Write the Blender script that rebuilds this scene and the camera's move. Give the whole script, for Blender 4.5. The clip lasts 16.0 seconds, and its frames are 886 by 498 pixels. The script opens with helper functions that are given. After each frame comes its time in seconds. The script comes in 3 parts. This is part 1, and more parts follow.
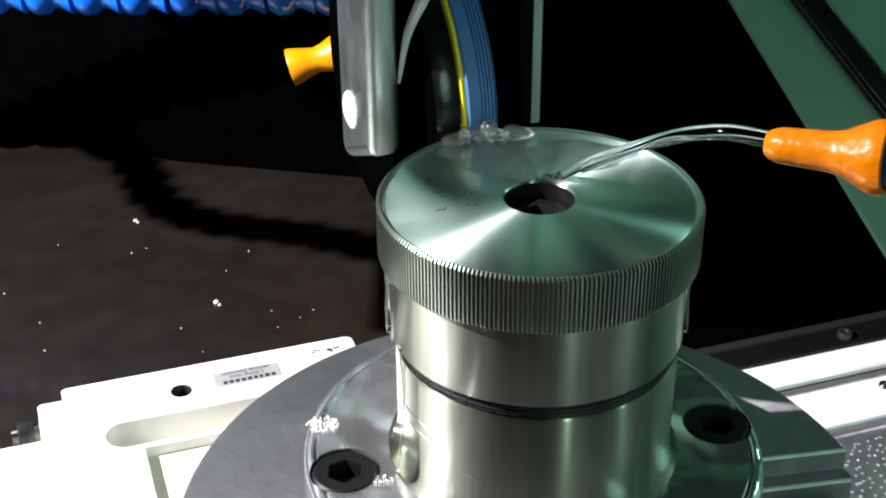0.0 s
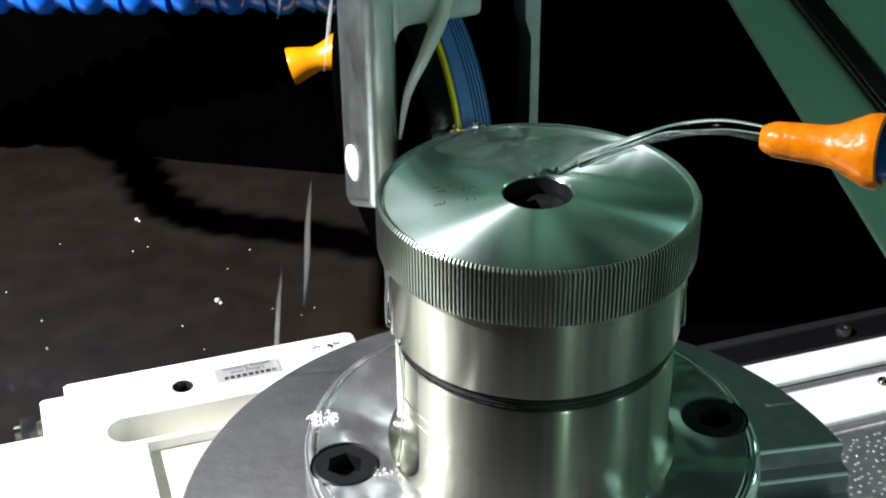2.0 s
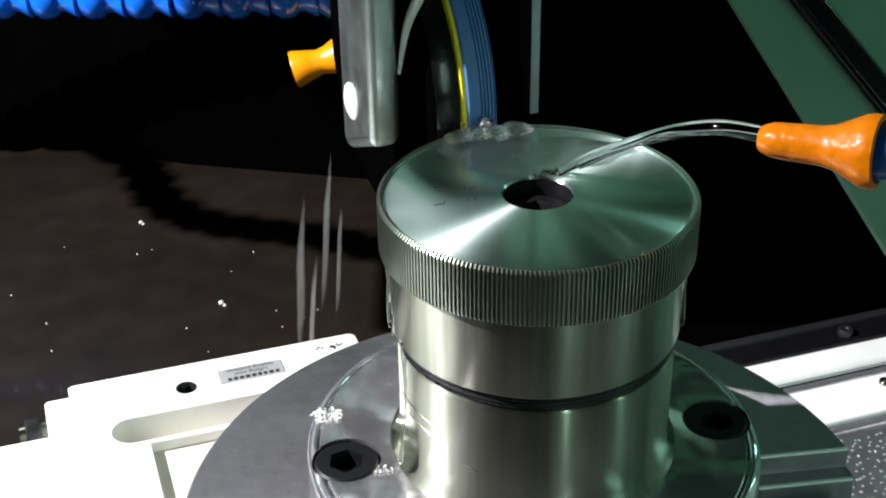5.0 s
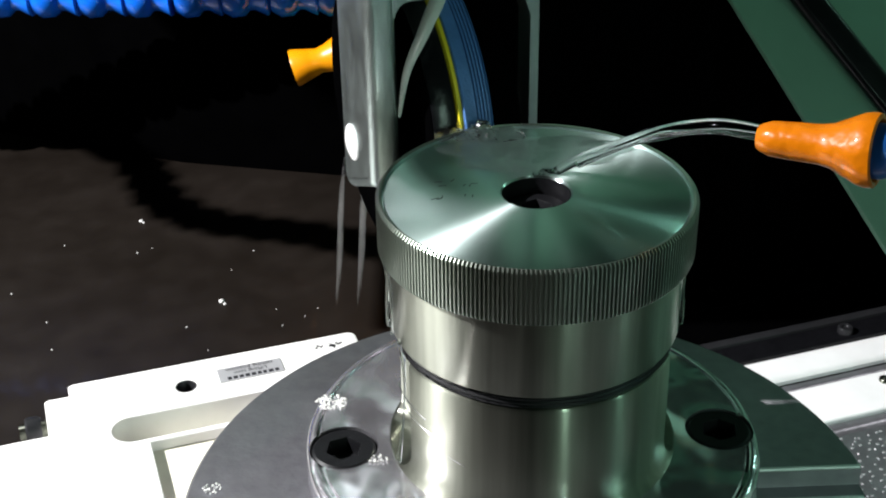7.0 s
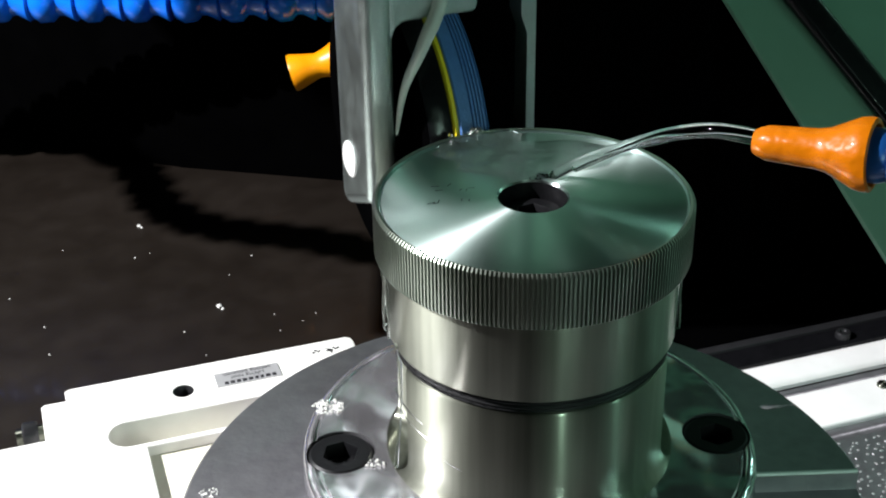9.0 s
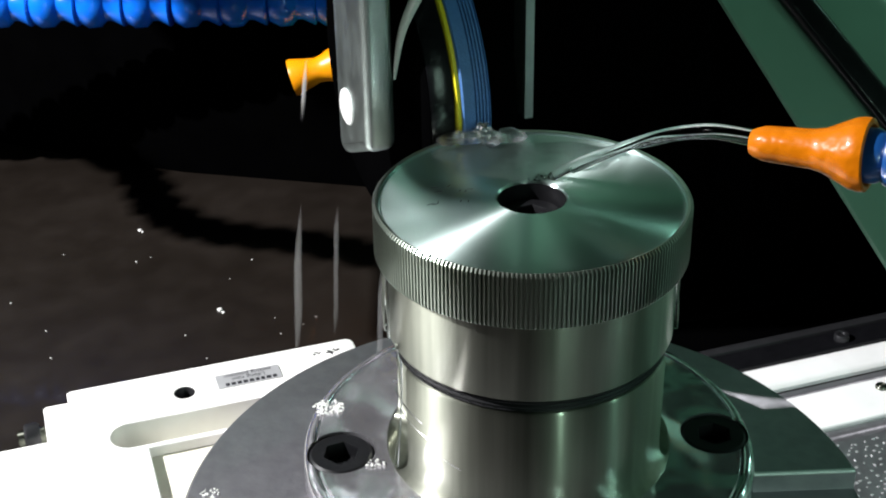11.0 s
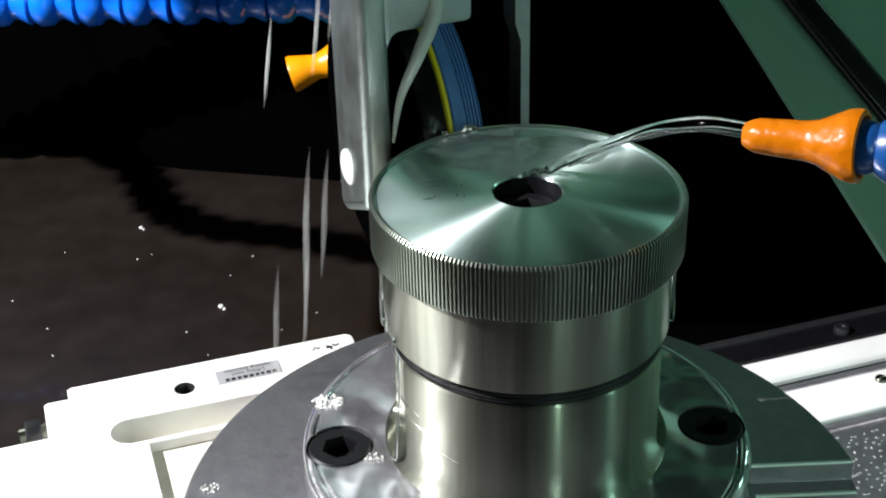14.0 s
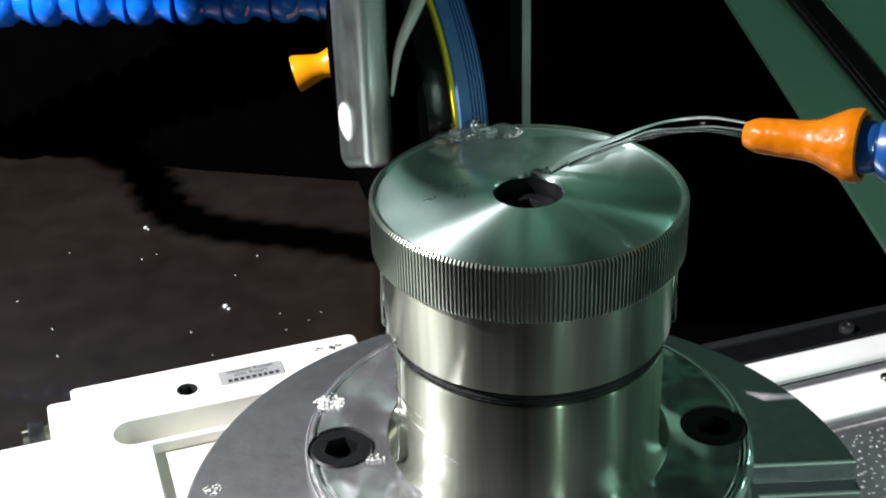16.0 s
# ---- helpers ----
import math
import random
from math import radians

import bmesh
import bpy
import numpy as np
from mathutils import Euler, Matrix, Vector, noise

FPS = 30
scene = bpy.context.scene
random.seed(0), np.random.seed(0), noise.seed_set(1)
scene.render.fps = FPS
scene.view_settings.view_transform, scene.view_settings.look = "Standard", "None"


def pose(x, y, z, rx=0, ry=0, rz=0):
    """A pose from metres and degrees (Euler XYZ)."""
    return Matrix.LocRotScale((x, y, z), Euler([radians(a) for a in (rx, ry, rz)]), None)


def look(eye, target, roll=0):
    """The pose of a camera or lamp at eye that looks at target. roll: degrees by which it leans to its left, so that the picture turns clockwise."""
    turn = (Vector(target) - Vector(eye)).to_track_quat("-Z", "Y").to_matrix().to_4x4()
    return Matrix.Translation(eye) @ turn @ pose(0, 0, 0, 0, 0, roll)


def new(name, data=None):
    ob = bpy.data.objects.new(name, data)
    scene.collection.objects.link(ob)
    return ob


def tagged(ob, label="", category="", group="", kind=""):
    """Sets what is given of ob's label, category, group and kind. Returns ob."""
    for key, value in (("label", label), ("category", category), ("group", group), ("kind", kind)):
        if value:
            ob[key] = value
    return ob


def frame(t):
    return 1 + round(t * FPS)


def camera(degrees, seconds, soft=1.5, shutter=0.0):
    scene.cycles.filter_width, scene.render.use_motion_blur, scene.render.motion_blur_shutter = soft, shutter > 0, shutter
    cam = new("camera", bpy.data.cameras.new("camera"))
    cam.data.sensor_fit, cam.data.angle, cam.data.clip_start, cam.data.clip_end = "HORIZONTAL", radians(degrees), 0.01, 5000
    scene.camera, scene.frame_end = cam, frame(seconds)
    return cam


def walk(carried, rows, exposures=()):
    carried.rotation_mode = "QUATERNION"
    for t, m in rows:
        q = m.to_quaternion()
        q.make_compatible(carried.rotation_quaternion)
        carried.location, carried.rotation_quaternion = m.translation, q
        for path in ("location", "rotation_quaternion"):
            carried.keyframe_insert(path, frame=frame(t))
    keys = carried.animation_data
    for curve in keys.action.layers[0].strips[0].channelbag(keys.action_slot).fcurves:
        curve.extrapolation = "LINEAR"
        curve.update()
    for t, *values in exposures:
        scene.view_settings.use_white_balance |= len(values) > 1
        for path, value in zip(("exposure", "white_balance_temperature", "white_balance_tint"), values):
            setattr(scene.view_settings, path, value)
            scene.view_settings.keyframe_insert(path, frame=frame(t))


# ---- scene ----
H = 0.23          # height of the ring gear's top face over the tray floor
YAW = 18.0        # the machine's axes against the world's
cam = camera(36.0, 16.0, 2.0, 0.3)
ROWS = [
    (0, -0.0256, -0.2972, 0.1553, -0.33, -29.81, -0.49),
    (0.5, -0.0242, -0.2978, 0.1553, -0.43, -29.61, -0.44),
    (1, -0.0246, -0.2987, 0.1554, -0.38, -29.74, -0.56),
    (1.5, -0.0258, -0.2997, 0.1555, -0.22, -29.78, -0.56),
    (2, -0.0250, -0.3003, 0.1553, -0.26, -29.78, -0.62),
    (2.5, -0.0251, -0.2990, 0.1551, -0.15, -29.91, -0.63),
    (3, -0.0252, -0.2989, 0.1550, -0.03, -29.88, -0.71),
    (3.5, -0.0244, -0.3012, 0.1558, -0.06, -29.86, -0.78),
    (4, -0.0243, -0.3035, 0.1561, -0.20, -29.50, -0.76),
    (6.5, -0.0237, -0.3017, 0.1561, 0.23, -29.92, -1.10),
    (7, -0.0236, -0.3030, 0.1564, -0.00, -29.73, -0.96),
    (7.5, -0.0241, -0.3050, 0.1570, 0.08, -29.61, -1.00),
    (8, -0.0225, -0.3066, 0.1572, -0.06, -29.47, -0.98),
    (8.5, -0.0228, -0.3049, 0.1567, 0.20, -29.44, -1.04),
    (9, -0.0230, -0.3031, 0.1562, -0.05, -29.51, -0.94),
    (11.5, -0.0227, -0.3071, 0.1564, -0.03, -29.23, -1.11),
    (12, -0.0218, -0.3082, 0.1573, -0.05, -29.24, -1.23),
    (12.5, -0.0211, -0.3090, 0.1572, -0.06, -29.30, -1.26),
    (13, -0.0210, -0.3079, 0.1565, 0.07, -29.40, -1.38),
    (13.5, -0.0216, -0.3074, 0.1566, 0.06, -29.36, -1.36),
    (14, -0.0211, -0.3077, 0.1565, 0.12, -29.40, -1.47),
    (14.5, -0.0208, -0.3093, 0.1573, 0.35, -29.34, -1.55),
    (15, -0.0203, -0.3099, 0.1572, 0.31, -29.20, -1.64),
    (15.5, -0.0202, -0.3081, 0.1569, 0.52, -29.36, -1.80),
    (16, -0.0194, -0.3068, 0.1568, 0.48, -29.48, -1.82),
]
walk(cam, [(t, pose(x, y, z + H, 90 + pitch, 0, yaw) @ pose(0, 0, 0, 0, 0, roll)) for t, x, y, z, yaw, pitch, roll in ROWS],
     [(0, 0.24), (1.5, 0.22), (3, 0.05), (4.2, 0.0), (6.5, -0.14), (9, -0.14), (12.5, -0.08), (16, -0.06)])

# ---- light ----
world = bpy.data.worlds.new("world")
scene.world = world
world.use_nodes = True
world.node_tree.nodes["Background"].inputs[0].default_value = (0.02, 0.024, 0.026, 1)
world.node_tree.nodes["Background"].inputs[1].default_value = 0.15
scene.view_settings.exposure = 0.0


def area_lamp(name, eye, target, size_x, size_y, watts, colour):
    data = bpy.data.lights.new(name, "AREA")
    data.shape, data.size, data.size_y, data.energy, data.color = "RECTANGLE", size_x, size_y, watts, colour
    ob = new(name, data)
    ob.matrix_world = look(eye, target)
    return ob


KEY, GREEN, FRONT, SIDE = (-0.86, -0.03, H + 0.61), (0.85, 0.56, H + 0.44), (0.35, -0.95, H + 0.27), (0.80, -0.39, H + 0.27)
area_lamp("work_light_key", KEY, (0, 0.05, H - 0.05), 0.017, 0.017, 34.0, (0.98, 0.98, 1.0))
# added green fill in place of light thrown back by the green panels
area_lamp("green_fill_lamp", GREEN, (0, 0, H), 0.05, 0.16, 0.80, (0.45, 1.0, 0.78))
# unseen strips set low: streaks on the arbor, little light on level steel
area_lamp("front_streak_lamp", FRONT, (0, 0, H - 0.03), 0.014, 0.26, 1.5, (0.66, 1.0, 0.84))
area_lamp("side_streak_lamp", SIDE, (0.1, 0.1, H - 0.1), 0.014, 0.16, 0.80, (0.5, 1.0, 0.82))


# ---- materials ----
def material(name, colour, rough=0.5, metal=0.0, noise_scale=0.0, spread=0.15, bump=0.0, bump_scale=0.0, coat=0.0, aniso=0.0, rough_spread=0.0, specular=0.5, stretch=1.0, relief=0.001, bump_detail=4.0):
    m = bpy.data.materials.new(name)
    m.use_nodes = True
    t = m.node_tree
    b = t.nodes["Principled BSDF"]
    b.inputs["Base Color"].default_value = (*colour, 1)
    b.inputs["Roughness"].default_value = rough
    b.inputs["Metallic"].default_value = metal
    b.inputs["Coat Weight"].default_value = coat
    b.inputs["Coat Roughness"].default_value = 0.06
    b.inputs["Specular IOR Level"].default_value = specular
    co = t.nodes.new("ShaderNodeTexCoord")
    if noise_scale:
        big, small = t.nodes.new("ShaderNodeTexNoise"), t.nodes.new("ShaderNodeTexNoise")
        big.inputs["Scale"].default_value, small.inputs["Scale"].default_value = noise_scale * 0.18, noise_scale
        big.inputs["Detail"].default_value, small.inputs["Detail"].default_value = 2, 4
        mapped = t.nodes.new("ShaderNodeMapping")
        mapped.inputs["Scale"].default_value = (1, 1, stretch)
        t.links.new(co.outputs["Object"], mapped.inputs["Vector"])
        mixed = t.nodes.new("ShaderNodeMath")
        mixed.operation = "ADD"
        for n, s in ((big, 0), (small, 1)):
            t.links.new(mapped.outputs["Vector"], n.inputs["Vector"])
            t.links.new(n.outputs["Fac"], mixed.inputs[s])
        ramp = t.nodes.new("ShaderNodeMapRange")
        ramp.inputs["From Min"].default_value, ramp.inputs["From Max"].default_value = 0.6, 1.4
        ramp.inputs["To Min"].default_value, ramp.inputs["To Max"].default_value = 1 - spread, 1 + spread
        t.links.new(mixed.outputs[0], ramp.inputs["Value"])
        tint = t.nodes.new("ShaderNodeVectorMath")
        tint.operation = "SCALE"
        tint.inputs[0].default_value = colour
        t.links.new(ramp.outputs[0], tint.inputs["Scale"])
        t.links.new(tint.outputs[0], b.inputs["Base Color"])
        if rough_spread:
            rr = t.nodes.new("ShaderNodeMapRange")
            rr.inputs["From Min"].default_value, rr.inputs["From Max"].default_value = 0.6, 1.4
            rr.inputs["To Min"].default_value, rr.inputs["To Max"].default_value = max(0.02, rough - rough_spread), rough + rough_spread
            t.links.new(mixed.outputs[0], rr.inputs["Value"])
            t.links.new(rr.outputs[0], b.inputs["Roughness"])
    if bump:
        n, bn = t.nodes.new("ShaderNodeTexNoise"), t.nodes.new("ShaderNodeBump")
        n.inputs["Scale"].default_value, n.inputs["Detail"].default_value = bump_scale, bump_detail
        bn.inputs["Strength"].default_value, bn.inputs["Distance"].default_value = bump, relief
        t.links.new(co.outputs["Object"], n.inputs["Vector"])
        t.links.new(n.outputs["Fac"], bn.inputs["Height"])
        t.links.new(bn.outputs[0], b.inputs["Normal"])
    if aniso:
        b.inputs["Anisotropic"].default_value = aniso
        tan = t.nodes.new("ShaderNodeTangent")
        tan.direction_type, tan.axis = "RADIAL", "Z"
        b.inputs["Anisotropic Rotation"].default_value = 0.25
        t.links.new(tan.outputs[0], b.inputs["Tangent"])
    return m


def water_material(name, rough=0.02):
    m = bpy.data.materials.new(name)
    m.use_nodes = True
    b = m.node_tree.nodes["Principled BSDF"]
    b.inputs["Base Color"].default_value = (0.93, 0.97, 0.96, 1)
    b.inputs["Roughness"].default_value = rough
    b.inputs["IOR"].default_value = 1.33
    b.inputs["Transmission Weight"].default_value = 1.0
    return m


def sharpen(m, rough, share):
    """Adds a second, tighter lobe to a turned metal: the lay of the tool under the haze."""
    t = m.node_tree
    first, out = t.nodes["Principled BSDF"], t.nodes["Material Output"]
    second, mix = t.nodes.new("ShaderNodeBsdfPrincipled"), t.nodes.new("ShaderNodeMixShader")
    for name in ("Base Color", "Metallic", "Anisotropic Rotation"):
        second.inputs[name].default_value = first.inputs[name].default_value
    second.inputs["Roughness"].default_value, second.inputs["Anisotropic"].default_value = rough, 1.0
    for link in list(t.links):
        if link.to_node == first and link.to_socket.name in ("Base Color", "Tangent"):
            t.links.new(link.from_socket, second.inputs[link.to_socket.name])
    mix.inputs[0].default_value = share
    t.links.new(first.outputs[0], mix.inputs[1])
    t.links.new(second.outputs[0], mix.inputs[2])
    t.links.new(mix.outputs[0], out.inputs["Surface"])
    return m


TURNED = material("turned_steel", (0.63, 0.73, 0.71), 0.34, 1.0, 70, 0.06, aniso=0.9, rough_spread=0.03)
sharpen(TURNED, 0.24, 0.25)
STEEL = material("ground_steel", (0.25, 0.26, 0.215), 0.55, 1.0, 420, 0.30, aniso=0.90, stretch=0.03, rough_spread=0.05, coat=0.1)
sharpen(STEEL, 0.25, 0.55)
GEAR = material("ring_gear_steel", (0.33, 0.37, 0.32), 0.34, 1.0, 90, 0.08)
WET = material("wet_polished_steel", (0.70, 0.68, 0.72), 0.20, 0.88, 120, 0.14, 1.0, 62, coat=0.6, relief=0.0035, bump_detail=0.6, rough_spread=0.08)
PLATE = material("worn_face_plate_steel", (0.36, 0.35, 0.375), 0.45, 0.86, 220, 0.20, 0.12, 700, coat=0.15, rough_spread=0.10, aniso=0.8)
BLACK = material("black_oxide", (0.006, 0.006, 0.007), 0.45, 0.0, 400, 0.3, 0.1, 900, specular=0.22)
RUBBER = material("black_rubber", (0.005, 0.005, 0.006), 0.22, 0.0, 300, 0.3, 0.25, 220, specular=0.25)
# Near-black, so shaded areas behind the work stay dark under the key
VOID = material("void_black", (0.0008, 0.0008, 0.0009), 1.0, 0.0, 60, 0.3, specular=0.0)
TRAY = material("stained_tray_steel", (0.0140, 0.0104, 0.0080), 0.40, 0.1, 45, 0.25, 0.08, 260, coat=0.12, rough_spread=0.10)
CREAM = material("cream_plate", (0.86, 0.85, 0.81), 0.42, 0.0, 160, 0.05, 0.04, 500)
POCKET = material("cream_cast", (0.74, 0.72, 0.60), 0.5, 0.0, 160, 0.08, 0.06, 400)
ALU = material("brushed_aluminium", (0.56, 0.64, 0.62), 0.36, 1.0, 200, 0.08, 0.10, 800, rough_spread=0.06)
POLISH = material("polished_steel", (0.85, 0.85, 0.85), 0.12, 1.0)
SILVER = material("way_cover_steel", (0.90, 0.90, 0.89), 0.38, 0.0, 90, 0.06, 0.03, 300, rough_spread=0.05)
# Light grey of an added block that the flange mirrors
GREY_REFLECTOR = material("light_grey_reflector", (0.50, 0.49, 0.51), 0.45, 0.0, 60, 0.08, 0.06, 400)
# Pale base that carries the glint along the slot's edges
EDGE_GLINT = material("bright_edge_glint", (0.85, 0.90, 0.88), 0.42, 0.5)
DARK_STEEL = material("dark_steel", (0.030, 0.030, 0.033), 0.40, 0.5, 150, 0.2)
WHEEL = material("blue_grinding_wheel", (0.06, 0.16, 0.40), 0.5, 0.0, 500, 0.15, 0.3, 1500, coat=0.15)
YELLOW = material("yellow_wheel_blotter", (0.75, 0.62, 0.02), 0.5, 0.0, 200, 0.08)
ORANGE = material("orange_plastic", (0.44, 0.115, 0.0012), 0.34, 0.0, 140, 0.08, 0.8, 190, coat=0.18, specular=0.12, relief=0.0016, bump_detail=1.5)
AMBER = material("amber_plastic", (1.0, 0.36, 0.001), 0.35, 0.0, 140, 0.06)
BLUE = material("blue_plastic", (0.007, 0.06, 0.22), 0.30, 0.0, 140, 0.12, coat=0.5)
# Lighter copy of the blue plastic for the strongly lit rear hose
LIT_BLUE = material("lit_blue_plastic", (0.004, 0.19, 1.0), 0.22, 0.0, 140, 0.1, coat=0.5)
HOSE = material("grey_tube", (0.50, 0.52, 0.48), 0.4, 0.0, 140, 0.08)
GREEN_PAINT = material("sage_green_paint", (0.150, 0.330, 0.225), 0.45, 0.0, 40, 0.06, 0.05, 500)
LABEL = material("silver_label", (0.42, 0.42, 0.43), 0.4, 0.3, 400, 0.08)
INK = material("ink", (0.012, 0.012, 0.016), 0.6)
# White for glints on clear drops, and for froth's own colour
GLINT_FROTH = material("glint_and_froth", (0.78, 0.78, 0.75), 0.12, 0.0, coat=0.5)
SPRAY = material("thrown_coolant", (0.8, 0.8, 0.78), 0.2, 0.0)
SPRAY.node_tree.nodes["Principled BSDF"].inputs["Alpha"].default_value = 0.45
# White base in place of the glint on the arm's boss
GLINT_WHITE = material("glint_white_boss", (0.85, 0.85, 0.83), 0.35, 0.0, 200, 0.03)
WATER = water_material("coolant")
FROTH = water_material("coolant_froth", 0.22)


# ---- builders ----
def mesh_of(bm, smooth_angle=40):
    me = bpy.data.meshes.new("mesh")
    bmesh.ops.recalc_face_normals(bm, faces=bm.faces)
    for f in bm.faces:
        f.smooth = True
    lim = radians(smooth_angle)
    for e in bm.edges:
        e.smooth = not (len(e.link_faces) == 2 and e.calc_face_angle(0) > lim)
    bm.to_mesh(me)
    bm.free()
    return me


def part(name, bm, mat, parent, label="", smooth_angle=40):
    me = mesh_of(bm, smooth_angle)
    me.materials.append(mat)
    ob = new(name, me)
    ob.parent = parent
    if label:
        ob["label"] = label
    return ob


def thing(name, m, label, category, group="", kind=""):
    ob = new(name)
    ob.empty_display_size = 0.01
    ob.matrix_world = m
    return tagged(ob, label, category, group, kind)


def solid(name, bm, mat, m, label, category, group="", kind="", smooth_angle=40):
    ob = new(name, mesh_of(bm, smooth_angle))
    ob.data.materials.append(mat)
    ob.matrix_world = m
    return tagged(ob, label, category, group, kind)


def lathe(profile, seg=128, bm=None, centre=(0, 0), close=True):
    """Turned body from (radius, height) pairs, outside from the top down."""
    bm = bm or bmesh.new()
    rings = []
    for r, z in profile:
        if r < 1e-6:
            rings.append([bm.verts.new((centre[0], centre[1], z))])
        else:
            rings.append([bm.verts.new((centre[0] + r * math.cos(2 * math.pi * i / seg), centre[1] + r * math.sin(2 * math.pi * i / seg), z)) for i in range(seg)])
    for a, b in zip(rings, rings[1:]):
        for i in range(seg):
            j = (i + 1) % seg
            if len(a) == 1 and len(b) == 1:
                continue
            if len(a) == 1:
                bm.faces.new((a[0], b[i], b[j]))
            elif len(b) == 1:
                bm.faces.new((a[i], b[0], a[j]))
            else:
                bm.faces.new((a[i], b[i], b[j], a[j]))
    return bm


def arc(cx, cz, r, a0, a1, n=6):
    return [(cx + r * math.cos(radians(a0 + (a1 - a0) * k / n)), cz + r * math.sin(radians(a0 + (a1 - a0) * k / n))) for k in range(n + 1)]


def box(x0, x1, y0, y1, z0, z1, bevel=0.0, seg=2, bm=None, m=None):
    bm = bm or bmesh.new()
    r = bmesh.ops.create_cube(bm, size=1, matrix=(m or Matrix()) @ Matrix.LocRotScale(((x0 + x1) / 2, (y0 + y1) / 2, (z0 + z1) / 2), None, (x1 - x0, y1 - y0, z1 - z0)))
    if bevel:
        es = list({e for v in r["verts"] for e in v.link_edges})
        bmesh.ops.bevel(bm, geom=es, offset=bevel, segments=seg, profile=0.5, affect="EDGES")
    return bm


def prism(outline, z0, z1, bevel=0.0, seg=2, holes=()):
    """Upright solid over an outline; the top and bottom edges are rounded."""
    bm = bmesh.new()
    base = [bm.verts.new((x, y, z1)) for x, y in outline]
    edges = [bm.edges.new((base[i], base[(i + 1) % len(base)])) for i in range(len(base))]
    for h in holes:
        vs = [bm.verts.new((x, y, z1)) for x, y in h]
        edges += [bm.edges.new((vs[i], vs[(i + 1) % len(vs)])) for i in range(len(vs))]
    top = bmesh.ops.triangle_fill(bm, use_beauty=True, use_dissolve=False, edges=edges)
    faces = [g for g in top["geom"] if isinstance(g, bmesh.types.BMFace)]
    ext = bmesh.ops.extrude_face_region(bm, geom=faces)
    bmesh.ops.translate(bm, vec=(0, 0, z0 - z1), verts=[g for g in ext["geom"] if isinstance(g, bmesh.types.BMVert)])
    bmesh.ops.recalc_face_normals(bm, faces=bm.faces)
    if bevel:
        rim = [e for e in bm.edges if len(e.link_faces) == 2 and e.calc_face_angle(0) > 0.6 and abs(e.verts[0].co.z - z1) < 1e-7 and abs(e.verts[1].co.z - z1) < 1e-7]
        bmesh.ops.bevel(bm, geom=rim, offset=bevel, segments=seg, profile=0.5, affect="EDGES")
    return bm


def circle(cx, cy, r, n=32):
    return [(cx + r * math.cos(2 * math.pi * k / n), cy + r * math.sin(2 * math.pi * k / n)) for k in range(n)]


def smooth_path(points, n=12):
    """A Catmull-Rom line through the points."""
    p = [Vector(points[0])] + [Vector(q) for q in points] + [Vector(points[-1])]
    out = []
    for i in range(1, len(p) - 2):
        for k in range(n):
            t = k / n
            a, b, c, d = p[i - 1], p[i], p[i + 1], p[i + 2]
            out.append(0.5 * ((2 * b) + (c - a) * t + (2 * a - 5 * b + 4 * c - d) * t * t + (3 * b - a - 3 * c + d) * t ** 3))
    return out + [p[-1]]


def tube(path, radius, seg=16, bm=None, cap=True, squash=1.0):
    """A round sweep; radius is a number or a function of 0..1."""
    bm = bm or bmesh.new()
    rings, n = [], len(path)
    side = None
    for i, q in enumerate(path):
        d = (path[min(i + 1, n - 1)] - path[max(i - 1, 0)]).normalized()
        if side is None:
            side = d.orthogonal().normalized()
        side = (side - d * side.dot(d)).normalized()
        up = d.cross(side)
        r = radius(i / (n - 1)) if callable(radius) else radius
        rings.append([bm.verts.new(q + r * (math.cos(2 * math.pi * k / seg) * side + squash * math.sin(2 * math.pi * k / seg) * up)) for k in range(seg)])
    for a, b in zip(rings, rings[1:]):
        for k in range(seg):
            bm.faces.new((a[k], a[(k + 1) % seg], b[(k + 1) % seg], b[k]))
    if cap:
        bm.faces.new(rings[0][::-1])
        bm.faces.new(rings[-1])
    return bm


def along(profile, start, end, seg=40, bm=None):
    """A turned body whose axis runs from start to end; profile: (way along in metres, radius)."""
    bm2 = lathe([(r, s) for s, r in profile], seg)
    d = Vector(end) - Vector(start)
    bm2.transform(Matrix.Translation(start) @ d.to_track_quat("Z", "Y").to_matrix().to_4x4())
    if bm is None:
        return bm2
    me = bpy.data.meshes.new("joined")
    bm2.to_mesh(me)
    bm.from_mesh(me)
    return bm


def blob(points, bm=None, sub=2, wobble=0.25, seed=0):
    """Drops: squashed, uneven little balls from (x, y, z, r, height)."""
    bm = bm or bmesh.new()
    for k, (x, y, z, r, h) in enumerate(points):
        made = bmesh.ops.create_icosphere(bm, subdivisions=sub, radius=1)
        for v in made["verts"]:
            f = 1 + wobble * noise.noise(v.co * 1.7 + Vector((seed + k * 3.1, k, 0)))
            v.co = Vector((x + v.co.x * r * f, y + v.co.y * r * f, z + v.co.z * h * f))
    return bm


MACHINE = pose(0, 0, 0, 0, 0, YAW)


